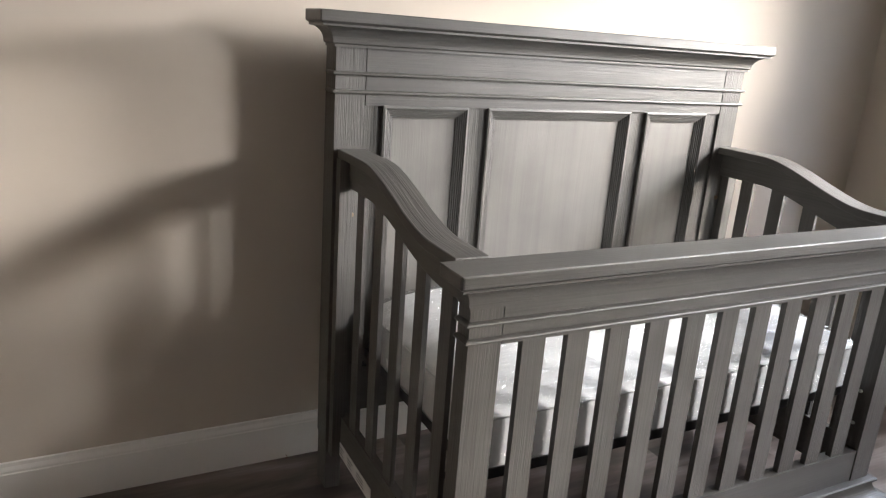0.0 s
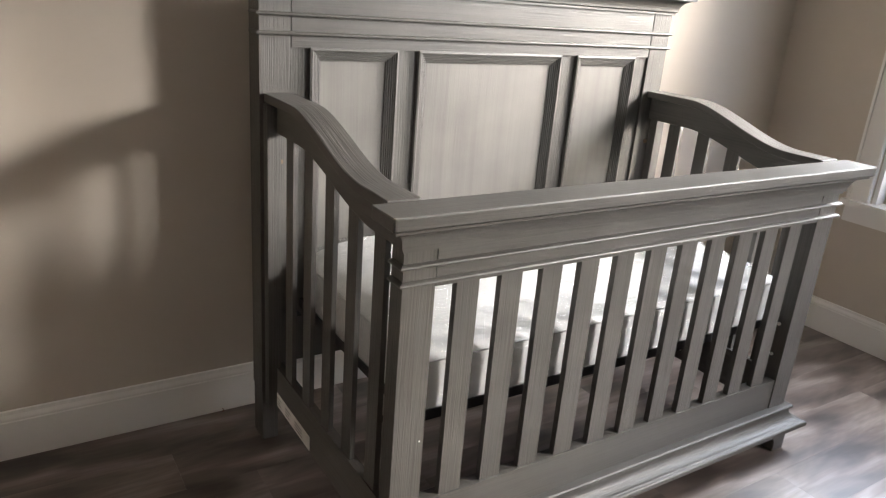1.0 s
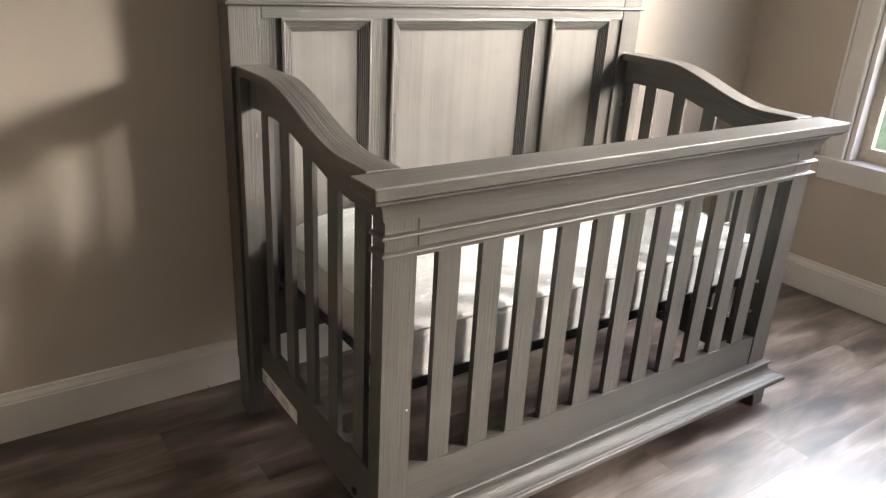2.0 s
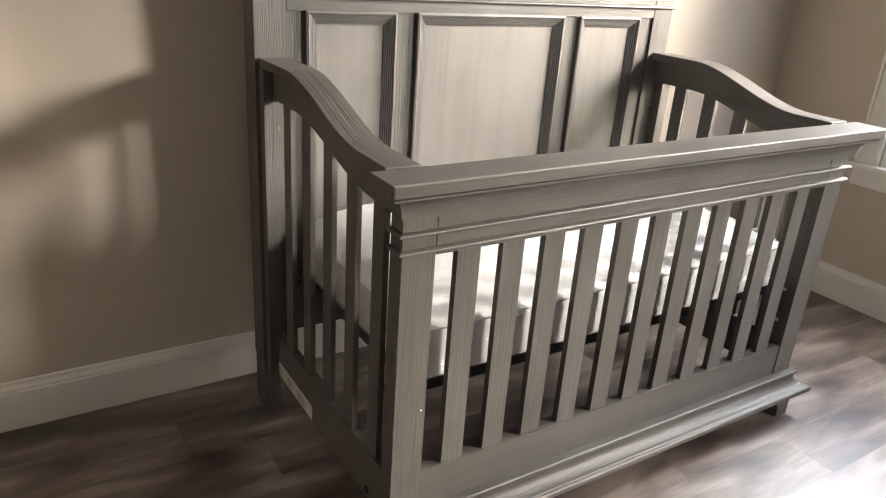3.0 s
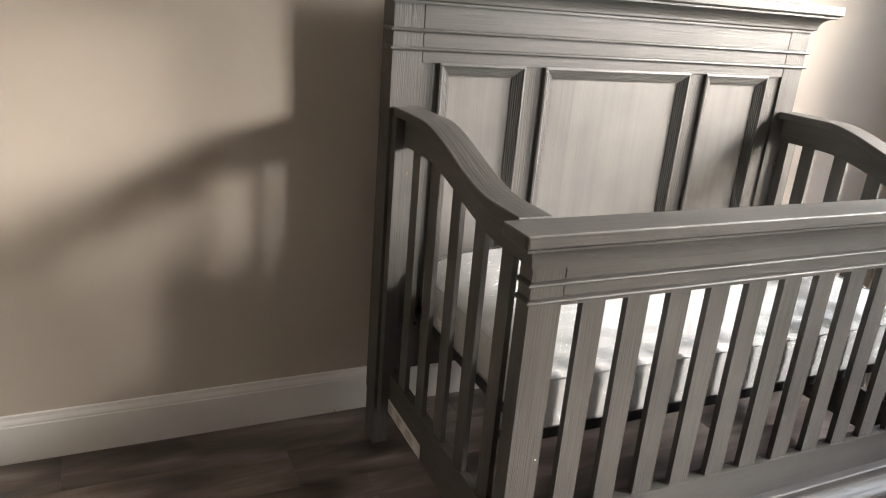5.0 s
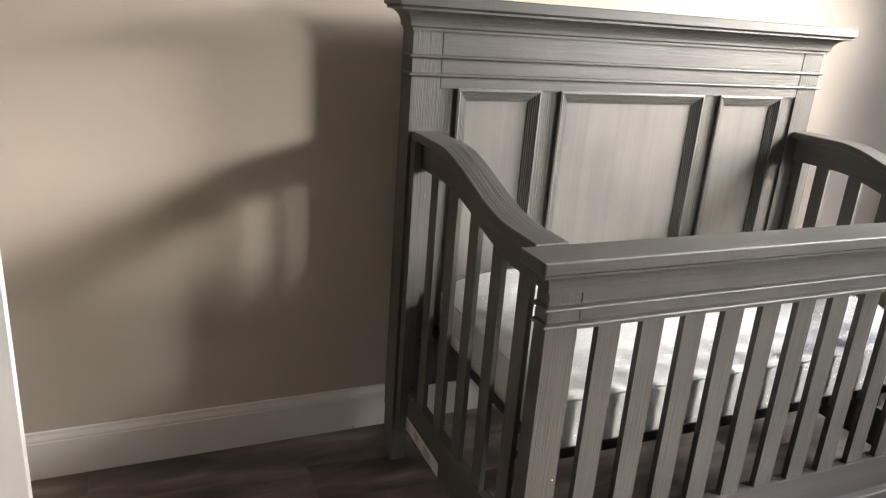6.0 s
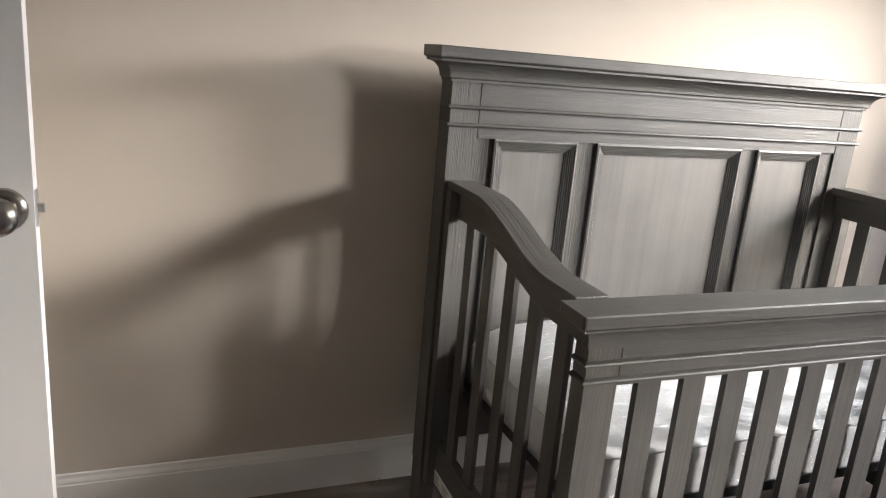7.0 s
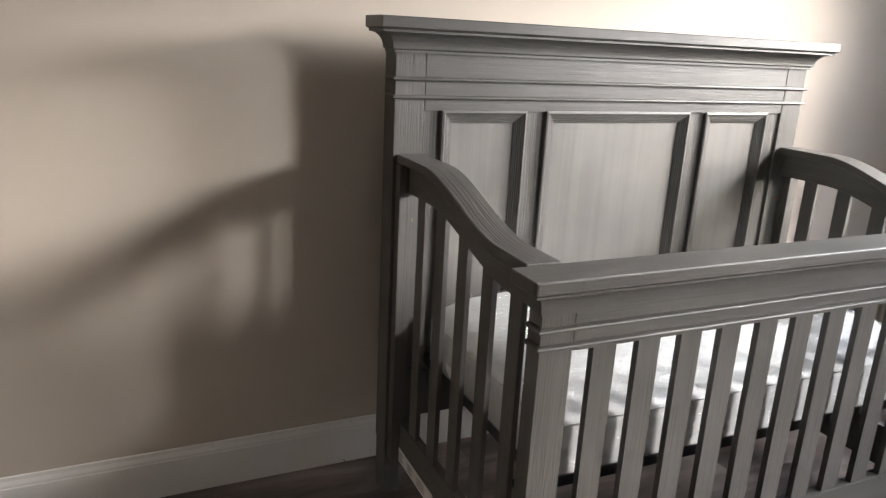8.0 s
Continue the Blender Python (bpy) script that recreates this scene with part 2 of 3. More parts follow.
def mitred(bm, x0, x1, yf, yb, profile):
    """A moulding that runs along the front and returns along both ends; profile: (outwards, height) from below to above."""
    rings = []
    for o, z in profile:
        rings.append([bm.verts.new(c) for c in ((x0 - o, yb, z), (x0 - o, yf - o, z), (x1 + o, yf - o, z), (x1 + o, yb, z))])
    for a, b in zip(rings, rings[1:]):
        for i in range(4):
            j = (i + 1) % 4
            bm.faces.new((a[i], a[j], b[j], b[i]))
    bm.faces.new(rings[0][::-1])
    bm.faces.new(rings[-1])
    return bm


def round_corners(bm, above, size):
    """Rounds the upright corner edges of a moulding above a height."""
    edges = [e for e in bm.edges if min(v.co.z for v in e.verts) > above and abs(e.verts[0].co.z - e.verts[1].co.z) > 0.01]
    bmesh.ops.bevel(bm, geom=edges, offset=size, segments=3, affect="EDGES", profile=0.5)
    return bm


def cove(o0, z0, o1, z1, n=8):
    """A hollow quarter from (o0, z0) up and out to (o1, z1)."""
    return [(o0 + (o1 - o0) * (1 - math.cos(a)), z0 + (z1 - z0) * math.sin(a)) for a in (math.pi / 2 * i / n for i in range(n + 1))]


def bead(o, z, h, out, n=6):
    return [(o + out * math.sin(a), z + h / 2 * (1 - math.cos(a))) for a in (math.pi * i / n for i in range(n + 1))]


def disc(bm, centre, radius, depth, axis, n=16):
    """A short round bar that starts at centre and runs along axis."""
    a = Vector(axis).normalized()
    m = Matrix.Translation(Vector(centre) + a * depth / 2) @ a.to_track_quat("Z", "Y").to_matrix().to_4x4()
    bmesh.ops.create_cone(bm, cap_ends=True, segments=n, radius1=radius, radius2=radius, depth=depth, matrix=m)
    return bm


def lathe(bm, profile, m, n=28):
    rings = [[bm.verts.new(m @ Vector((r * math.cos(2 * math.pi * i / n), r * math.sin(2 * math.pi * i / n), h))) for i in range(n)] for r, h in profile]
    for a, b in zip(rings, rings[1:]):
        for i in range(n):
            bm.faces.new((a[i], a[(i + 1) % n], b[(i + 1) % n], b[i]))
    bm.faces.new(rings[0][::-1])
    bm.faces.new(rings[-1])
    return bm


def smooth_step(t):
    t = max(0.0, min(1.0, t))
    return t * t * (3 - 2 * t)


# ---- the room ----
WEST, EAST, SOUTH, NORTH, HIGH = -1.86, 2.462, -3.35, 0.972, 2.70
structure = lambda ob, label, category: tagged(ob, label, category, kind="structure")

structure(part("wall_north", boxes((WEST - 0.12, EAST + 0.15, NORTH, NORTH + 0.12, 0, HIGH)), WALL), "greige painted wall behind the crib", "wall")
structure(part("wall_south", boxes((WEST - 0.12, EAST + 0.15, SOUTH - 0.12, SOUTH, 0, HIGH)), WALL), "greige painted wall", "wall")

# the west wall has a doorway, whose door stands open into the room
DOOR_Y0, DOOR_Y1, DOOR_TOP = 0.14 - 0.82, 0.14, 2.05
structure(part("wall_west", boxes((WEST - 0.12, WEST, SOUTH, DOOR_Y0, 0, HIGH), (WEST - 0.12, WEST, DOOR_Y1, NORTH, 0, HIGH), (WEST - 0.12, WEST, DOOR_Y0, DOOR_Y1, DOOR_TOP, HIGH)), WALL), "greige painted wall with a doorway", "wall")
structure(part("wall_closet", boxes((WEST - 0.9, WEST - 0.8, DOOR_Y0 - 0.3, DOOR_Y1 + 0.3, 0, HIGH), (WEST - 0.8, WEST - 0.12, DOOR_Y0 - 0.4, DOOR_Y0 - 0.3, 0, HIGH), (WEST - 0.8, WEST - 0.12, DOOR_Y1 + 0.3, DOOR_Y1 + 0.4, 0, HIGH)), WALL), "greige painted wall behind the doorway", "wall")

# the east wall with two tall windows
SILL, HEAD = 0.636, 2.14
OPENINGS = [(-0.52, 0.41), (-2.42, -1.49)]
bm = boxes((EAST, EAST + 0.15, SOUTH, NORTH, 0, SILL), (EAST, EAST + 0.15, SOUTH, NORTH, HEAD, HIGH))
edges = [NORTH] + [v for a, b in OPENINGS for v in (b, a)] + [SOUTH]
for hi, lo in zip(edges[0::2], edges[1::2]):
    box(bm, EAST, EAST + 0.15, lo, hi, SILL, HEAD)
structure(part("wall_east", bm, WALL), "greige painted wall with windows", "wall")
structure(part("ceiling", boxes((WEST - 0.95, EAST + 0.15, SOUTH - 0.12, NORTH + 0.12, HIGH, HIGH + 0.1)), CEILING), "flat white painted ceiling", "ceiling")

# baseboards with a moulded top
BASE = [(0.0, 0.0), (0.015, 0.0), (0.015, 0.118), (0.0125, 0.121), (0.0125, 0.127), (0.011, 0.131), (0.007, 0.139), (0.006, 0.149), (0.0, 0.151)]


def baseboard(a, b, inward, label):
    """Runs from a to b along a wall's foot; inward points into the room."""
    bm = bmesh.new()
    rows = []
    for end in (a, b):
        rows.append([bm.verts.new((end[0] + inward[0] * o, end[1] + inward[1] * o, z + 0.001)) for o, z in BASE])
    n = len(BASE)
    for i in range(n):
        j = (i + 1) % n
        bm.faces.new((rows[0][i], rows[0][j], rows[1][j], rows[1][i]))
    bm.faces.new(rows[0])
    bm.faces.new(rows[1][::-1])
    return structure(part("baseboard", bm, TRIM), label, "baseboard")


baseboard((WEST + 0.015, NORTH), (EAST - 0.015, NORTH), (0, -1), "white moulded baseboard along the greige wall")
baseboard((EAST, NORTH), (EAST, SOUTH), (-1, 0), "white moulded baseboard under the windows")
baseboard((WEST, NORTH), (WEST, DOOR_Y1 + 0.08), (1, 0), "white moulded baseboard beside the doorway")
baseboard((WEST, DOOR_Y0 - 0.08), (WEST, SOUTH), (1, 0), "white moulded baseboard")
baseboard((WEST + 0.015, SOUTH), (EAST - 0.015, SOUTH), (0, 1), "white moulded baseboard")


# windows: white casing, stool and apron, jambs, two tan sashes, panes
def window(name, y0, y1):
    w = structure(new(name), "white-cased double-hung window with tan sashes", "window")
    t = 0.018
    for a, b, c, d in ((y1 + 0.006, y1 + 0.088, y1 + 0.0885, y1 + 0.100), (y0 - 0.088, y0 - 0.006, y0 - 0.100, y0 - 0.0885)):
        part("side_casing", soften(boxes((EAST - t, EAST, a, b, SILL, HEAD + 0.006)), 0.003), TRIM, w)
        part("back_band", soften(boxes((EAST - t - 0.008, EAST, c, d, SILL, HEAD + 0.1)), 0.003), TRIM, w)
    part("inner_bead", soften(boxes((EAST - t - 0.004, EAST - t + 0.002, y1 + 0.010, y1 + 0.018, SILL, HEAD)), 0.0015), TRIM, w)
    part("head_casing", soften(boxes((EAST - t, EAST, y0 - 0.088, y1 + 0.088, HEAD + 0.0065, HEAD + 0.095)), 0.003), TRIM, w)
    ya, yb = y0 - 0.112, y1 + 0.112
    part("window_stool", soften(boxes((EAST - 0.045, EAST - 0.0005, ya, yb, SILL - 0.026, SILL), (EAST - 0.0006, EAST + 0.06, y0 + 0.0005, y1 - 0.0005, SILL - 0.02, SILL + 0.0005)), 0.007, 3), TRIM, w)
    part("apron", soften(boxes((EAST - 0.017, EAST, ya + 0.012, yb - 0.012, SILL - 0.098, SILL - 0.0265)), 0.003), TRIM, w)
    x0, x1 = EAST + 0.001, EAST + 0.149
    part("jamb", boxes((x0, x1, y1 - 0.018, y1 + 0.004, SILL, HEAD)), TRIM, w)
    part("jamb", boxes((x0, x1, y0 - 0.004, y0 + 0.018, SILL, HEAD)), TRIM, w)
    part("head_jamb", boxes((x0, x1, y0 + 0.018, y1 - 0.018, HEAD - 0.018, HEAD + 0.004)), TRIM, w)
    part("outer_sill", boxes((EAST + 0.061, x1 + 0.04, y0 + 0.018, y1 - 0.018, SILL - 0.004, SILL + 0.012)), VINYL, w)
    mid = (SILL + HEAD) / 2
    for xa, za, zb in ((EAST + 0.062, SILL + 0.0125, mid + 0.02), (EAST + 0.098, mid - 0.02, HEAD - 0.019)):
        a, b, f = y0 + 0.019, y1 - 0.019, 0.045
        sash = part("sash", soften(boxes((xa, xa + 0.034, a, a + f, za, zb), (xa, xa + 0.034, b - f, b, za, zb), (xa, xa + 0.034, a + f, b - f, za, za + f), (xa, xa + 0.034, a + f, b - f, zb - f, zb)), 0.003), VINYL, w, "tan vinyl sash")
        pane = part("pane", boxes((xa + 0.014, xa + 0.018, a + f, b - f, za + f, zb - f)), GLASS, sash)
        pane.visible_shadow = False


for i, (y0, y1) in enumerate(OPENINGS):
    window("window_%d" % (i + 1), y0, y1)

# ---- outside ----
structure(part("ground", boxes((-900, 900, -900, 900, -0.8, -0.45)), LAWN), "mown green lawn outside the windows", "lawn")
structure(part("road", boxes((EAST + 14, EAST + 20, -300, 300, -0.449, -0.44)), ROAD), "pale asphalt road beyond the lawn", "road")


def make_sky_blocking_woods():
    """An unseen far line of trees, added east of the house to block the low sky; many clumps with an uneven top."""
    rng = random.Random(5)
    ball = bmesh.new()
    bmesh.ops.create_icosphere(ball, subdivisions=2, radius=1.0)
    ball.verts.ensure_lookup_table()
    shape = [v.co.copy() for v in ball.verts]
    tris = [[v.index for v in f.verts] for f in ball.faces]
    ball.free()
    verts, faces = [], []
    for i in range(420):
        a = radians(-115 + 190 * i / 420 + rng.uniform(-0.6, 0.6))
        far = rng.uniform(66, 84)
        size = rng.uniform(2.0, 4.2)
        at = Vector((math.cos(a) * far, math.sin(a) * far, rng.uniform(1.0, 9.2) + 1.6 * noise.noise(Vector((i * 0.07, 0, 3)))))
        n = len(verts)
        for c in shape:
            bump = 1 + 0.35 * noise.noise(c * 1.7 + Vector((i * 3.1, 0, 0)))
            verts.append(at + Vector((c.x * size, c.y * size, c.z * size * 0.85)) * bump)
        faces += [[n + k for k in t] for t in tris]
    data = bpy.data.meshes.new("woods")
    data.from_pydata(verts, [], faces)
    data.materials.append(LEAVES)
    tagged(new("woods", data), "unseen dark green line of trees added to block the low sky", "woods", kind="stuff")


make_sky_blocking_woods()


# ---- the door ----
def make_door():
    d = structure(thing("door_1", "white painted door standing open", "door"), "white painted door standing open", "door")
    x1 = -1.014
    x0 = x1 - 0.78
    part("leaf", soften(boxes((x0, x1, 0.10, 0.136, 0.008, 2.03)), 0.002), DOOR_PAINT, d)
    c = Vector((x1 - 0.040, 0.10, 1.128))
    m = Matrix.Translation(c) @ Matrix.Rotation(radians(90), 4, "X")
    knob = part("knob", lathe(bmesh.new(), [(0.011, 0.0), (0.011, 0.022), (0.013, 0.028), (0.021, 0.034), (0.0265, 0.042), (0.0285, 0.051), (0.027, 0.060), (0.021, 0.067), (0.011, 0.0705), (0.002, 0.071)], m), NICKEL, d, "satin nickel round knob", True)
    part("rose", lathe(bmesh.new(), [(0.033, 0.0), (0.033, 0.003), (0.030, 0.008), (0.020, 0.011), (0.012, 0.0115)], m), NICKEL, knob, smooth=True)
    latch = bmesh.new()
    box(latch, x1 - 0.001, x1 + 0.002, 0.106, 0.130, 1.100, 1.157)
    box(latch, x1 + 0.002, x1 + 0.0115, 0.112, 0.125, 1.121, 1.134)
    part("latch", soften(latch, 0.001), ZINC, d, "metal spring latch")
    for z in (0.25, 1.05, 1.83):
        part("hinge", disc(bmesh.new(), (x0 - 0.007, 0.094, z - 0.045), 0.006, 0.09, (0, 0, 1)), NICKEL, d)


make_door()


# ---- the crib ----
def make_crib():
    crib = thing("crib", "grey wire-brushed wooden crib with panelled headboard and slatted sides", "crib", at=(0, 0, 0.0))

    # headboard
    L, R, F, B = -0.108, 1.405, 0.745, 0.826
    JL, JR = -0.022, 1.318
    head = part("headboard", soften(boxes((JL + 0.0015, JR - 0.0015, 0.752, 0.79, 1.19, 1.339)), 0.001), WOOD_X, crib, "tall panelled headboard with a moulded cornice")
    for x0, x1, a, b in ((L, JL - 0.001, L + 0.002, L + 0.050), (JR + 0.001, R, R - 0.050, R - 0.002)):
        part("post", soften(boxes((x0, x1, F, B, 0.170, 1.339)), 0.003), WOOD_Z, head)
        part("leg", soften(boxes((a, b, F + 0.002, B - 0.002, 0.0, 0.1705)), 0.003), WOOD_Z, head)
    prof = [(-0.02, 1.336), (0.007, 1.336), (0.007, 1.343), (0.011, 1.345)] + cove(0.013, 1.347, 0.050, 1.386) + [(0.054, 1.387), (0.054, 1.393), (0.060, 1.396), (0.064, 1.399), (0.064, 1.423), (0.062, 1.426)]
    part("cornice", round_corners(mitred(bmesh.new(), L, R, F, B - 0.01, prof), 1.397, 0.003), WOOD_X, head)
    for z in (1.264, 1.216):
        bm = mitred(bmesh.new(), L, R, F, B - 0.02, [(-0.004, z - 0.001)] + bead(0.0, z, 0.011, 0.009) + [(-0.004, z + 0.012)])
        part("bead", bm, WOOD_X, head)
    # frieze boards flush between the posts
    part("frieze", soften(boxes((JL + 0.0015, JR - 0.0015, F + 0.001, 0.7515, 1.186, 1.3385)), 0.0008), WOOD_X, head)
    bays = [(0.032, 0.300), (0.368, 0.911), (0.980, 1.252)]
    top, low = 1.186, 0.36
    stiles = [JL + 0.0015] + [v for b in bays for v in b] + [JR - 0.0015]
    for a, b in zip(stiles[0::2], stiles[1::2]):
        part("stile", soften(boxes((a, b, 0.753, 0.788, 0.255, top - 0.0005)), 0.001), WOOD_Z, head)
    for a, b in bays:
        part("bottom_rail", soften(boxes((a + 0.0005, b - 0.0005, 0.753, 0.788, 0.255, low)), 0.001), WOOD_X, head)
        part("panel", boxes((a + 0.001, b - 0.001, 0.760, 0.782, low, top - 0.001)), WOOD_LIT_PANEL, head)
        # stepped moulding, proud at its outer edge and falling to the panel in five reeds
        steps = [(0.0, 0.7525), (0.0, 0.741), (0.005, 0.7395), (0.008, 0.741)]
        n = 5
        for k in range(n):
            o = 0.008 + 0.027 * k / n
            y = 0.742 + 0.016 * (k + 0.2) / n
            steps += [(o + 0.0002, y), (o + 0.0036, y + 0.0008), (o + 0.0042, y + 0.0052), (o + 0.0050, y + 0.0052)]
        steps += [(0.0362, 0.7598)]
        for i, grain in enumerate((WOOD_X, WOOD_Z, WOOD_X, WOOD_Z)):
            bm = bmesh.new()
            rows = []
            for k, (o, y) in enumerate(steps):
                o = -0.001 if k < 2 else o
                corners = ((a + o, y, low + o), (b - o, y, low + o), (b - o, y, top - o), (a + o, y, top - o))
                rows.append([bm.verts.new(corners[i]), bm.verts.new(corners[(i + 1) % 4])])
            for r0, r1 in zip(rows, rows[1:]):
                bm.faces.new((r0[0], r0[1], r1[1], r1[0]))
            part("panel_moulding", bm, grain, head)

    # front: posts, top rail with cornice, slats, bottom rail, base moulding, feet
    l, r, jl, jr = -0.073, 1.413, 0.004, 1.331
    front = part("front_panel", soften(boxes((jl + 0.0014, jr - 0.0014, 0.0005, 0.036, 0.795, 0.935)), 0.001), WOOD_X, crib, "slatted front with a moulded top rail")
    for x0, x1 in ((l, jl - 0.0012), (jr + 0.0012, r)):
        part("post", soften(boxes((x0, x1, 0.0, 0.048, 0.140, 0.935)), 0.003), WOOD_Z, front)
    prof = [(-0.02, 0.878), (0.006, 0.878), (0.006, 0.884), (0.010, 0.886)] + cove(0.012, 0.886, 0.044, 0.930) + [(0.048, 0.931), (0.048, 0.936), (0.055, 0.940), (0.058, 0.943), (0.058, 0.965), (0.056, 0.968)]
    part("cornice", round_corners(mitred(bmesh.new(), l, r, 0.0, 0.036, prof), 0.941, 0.007), WOOD_X, front)
    for z in (0.840, 0.803):
        part("bead", mitred(bmesh.new(), l, r, 0.0, 0.044, [(-0.004, z - 0.001)] + bead(0.0, z, 0.012, 0.012) + [(-0.004, z + 0.013)]), WOOD_X, front)
    part("bottom_rail", soften(boxes((jl + 0.001, jr - 0.001, 0.003, 0.036, 0.140, 0.260)), 0.0015), WOOD_X, front)
    prof = [(-0.02, 0.076), (0.038, 0.076), (0.050, 0.082), (0.056, 0.086), (0.060, 0.088), (0.060, 0.100), (0.057, 0.103), (0.052, 0.104)] + cove(0.014, 0.141, 0.048, 0.106)[::-1] + [(0.016, 0.143), (0.022, 0.146), (0.022, 0.153), (0.018, 0.156), (-0.0002, 0.156)]
    part("base_moulding", mitred(bmesh.new(), l, r, 0.0, 0.044, prof), WOOD_X, front)
    slat = mesh("slat", soften(box(bmesh.new(), -0.0285, 0.0285, 0.009, 0.026, 0.256, 0.792), 0.002), WOOD_Z)
    n = 11
    gap = (jr - jl - n * 0.057) / (n + 1)
    for i in range(n):
        ob = part("slat", slat, None, front)
        ob.location.x = jl + gap + 0.0285 + i * (gap + 0.057)
    for x0, x1, s in ((l - 0.006, l + 0.069, 1), (r - 0.069, r + 0.006, -1)):
        bm = bmesh.new()
        outline = [(0.0, 0.0), (0.058, 0.0), (0.0555, 0.012), (0.056, 0.026), (0.060, 0.040), (0.068, 0.052), (0.080, 0.062), (0.080, 0.0765), (0.0, 0.0765)]
        a = x0 if s > 0 else x1
        rows = [[bm.verts.new((a + s * o, y, z)) for o, z in outline] for y in (-0.030, 0.042)]
        for i in range(len(outline)):
            j = (i + 1) % len(outline)
            bm.faces.new((rows[0][i], rows[0][j], rows[1][j], rows[1][i]))
        bm.faces.new(rows[0])
        bm.faces.new(rows[1][::-1])
        bmesh.ops.recalc_face_normals(bm, faces=bm.faces)
        part("foot", soften(bm, 0.0015, 1), WOOD_X, front)

    # sides: curved cap over a shaped board, slats, lower rail
    for side in (0, 1):
        X = (lambda v: v) if side == 0 else (lambda v: 1.325 - v)
        holder = thing("side_panel", "", "")
        holder.parent = crib
        cap_z = lambda y: 0.9725 + 0.096 * smooth_step((y - 0.15) / 0.41)
        low_z = lambda y: 0.877 + 0.089 * smooth_step((y - 0.13) / 0.44)

        def strip(x0, x1, za, zb, ya=0.030, yb=0.7445):
            bm = bmesh.new()
            rows = []
            for i in range(41):
                y = ya + (yb - ya) * i / 40
                rows.append([bm.verts.new((X(x), y, z)) for x, z in ((x0, za(y)), (x1, za(y)), (x1, zb(y)), (x0, zb(y)))])
            for a, b in zip(rows, rows[1:]):
                for i in range(4):
                    j = (i + 1) % 4
                    bm.faces.new((a[i], a[j], b[j], b[i]))
            bm.faces.new(rows[0])
            bm.faces.new(rows[-1][::-1])
            bmesh.ops.recalc_face_normals(bm, faces=bm.faces)
            return soften(bm, 0.003)

        part("top_rail", strip(-0.097, -0.018, lambda y: cap_z(y) - 0.024, cap_z, 0.0365), WOOD_CAP, holder)
        part("shaped_board", strip(-0.072, -0.044, low_z, lambda y: cap_z(y) - 0.0235), WOOD_Y, holder)
        part("lower_rail", soften(box(bmesh.new(), *sorted((X(-0.072), X(-0.046))), 0.0485, 0.7445, 0.130, 0.262), 0.002), WOOD_Y, holder)
        for i in range(5):
            yb = 0.649 - 0.129 * i
            bm = box(bmesh.new(), *sorted((X(-0.069), X(-0.056))), yb - 0.050, yb, 0.2615, low_z(yb - 0.028) + 0.03)
            part("slat", soften(bm, 0.002), WOOD_Z, holder)
        part("stile", soften(box(bmesh.new(), *sorted((X(-0.098), X(-0.0605))), 0.712, 0.7445, 0.13, 1.043), 0.002), WOOD_Z, holder)

    # bolts
    for x in (-0.052, 1.371):
        bm = disc(bmesh.new(), (x, 0.7447, 0.882), 0.0075, 0.004, (0, -1, 0))
        disc(bm, (x, 0.7408, 0.882), 0.0045, 0.002, (0, -1, 0), 6)
        part("bolt", bm, BRASS, crib, "bronze bolt head")
    for z in (0.341, 0.447):
        part("bolt_cap", disc(bmesh.new(), (1.3312, 0.035, z), 0.0055, 0.004, (-1, 0, 0)), WHITE, crib, "small white bolt cap")
    part("bolt", disc(bmesh.new(), (-0.0728, 0.115, 0.155), 0.010, 0.003, (-1, 0, 0)), DARK, crib, "dark bolt recess")

    part("paint_fleck", disc(bmesh.new(), (-0.007, 0.0008, 0.431), 0.0022, 0.0014, (0, -1, 0), 7), WHITE, crib, "white paint fleck")

    # mattress support: angle frame and wire grid
    sup = part("mattress_support", boxes((0.005, 1.322, 0.052, 0.078, 0.440, 0.443), (0.005, 1.322, 0.052, 0.055, 0.443, 0.466)), BLACK_STEEL, crib, "black steel mattress support")
    part("angle_bar", boxes((0.005, 1.322, 0.712, 0.738, 0.440, 0.443), (0.005, 1.322, 0.735, 0.738, 0.443, 0.466)), BLACK_STEEL, sup)
    part("angle_bar", boxes((0.005, 0.030, 0.078, 0.712, 0.440, 0.443), (0.005, 0.008, 0.055, 0.735, 0.443, 0.466)), BLACK_STEEL, sup)
    part("angle_bar", boxes((1.297, 1.322, 0.078, 0.712, 0.440, 0.443), (1.319, 1.322, 0.055, 0.735, 0.443, 0.466)), BLACK_STEEL, sup)
    for i in range(12):
        x = 0.10 + i * 0.102
        part("wire", disc(bmesh.new(), (x, 0.078, 0.446), 0.003, 0.634, (0, 1, 0), 6), BLACK_STEEL, sup)
    for x in (-0.030, 1.352):
        for y in (0.095, 0.700):
            part("hanger", boxes((x - 0.020, x + 0.020, y - 0.018, y + 0.018, 0.437, 0.4395), (x - 0.002, x + 0.002, y - 0.018, y + 0.018, 0.4395, 0.53)), BLACK_STEEL, sup)

    # paper labels on the lower rails, with unreadable lines
    lab = part("paper_label", boxes((-0.0735, -0.0721, 0.455, 0.725, 0.1345, 0.178)), LABEL, crib, "long white paper label")
    rng = random.Random(4)
    for i in range(3):
        a = 0.715 - 0.075 * i
        for k in range(3):
            part("print_line", boxes((-0.0739, -0.0736, a - 0.03 - rng.random() * 0.03, a, 0.143 + k * 0.010, 0.1465 + k * 0.010)), INK, lab)
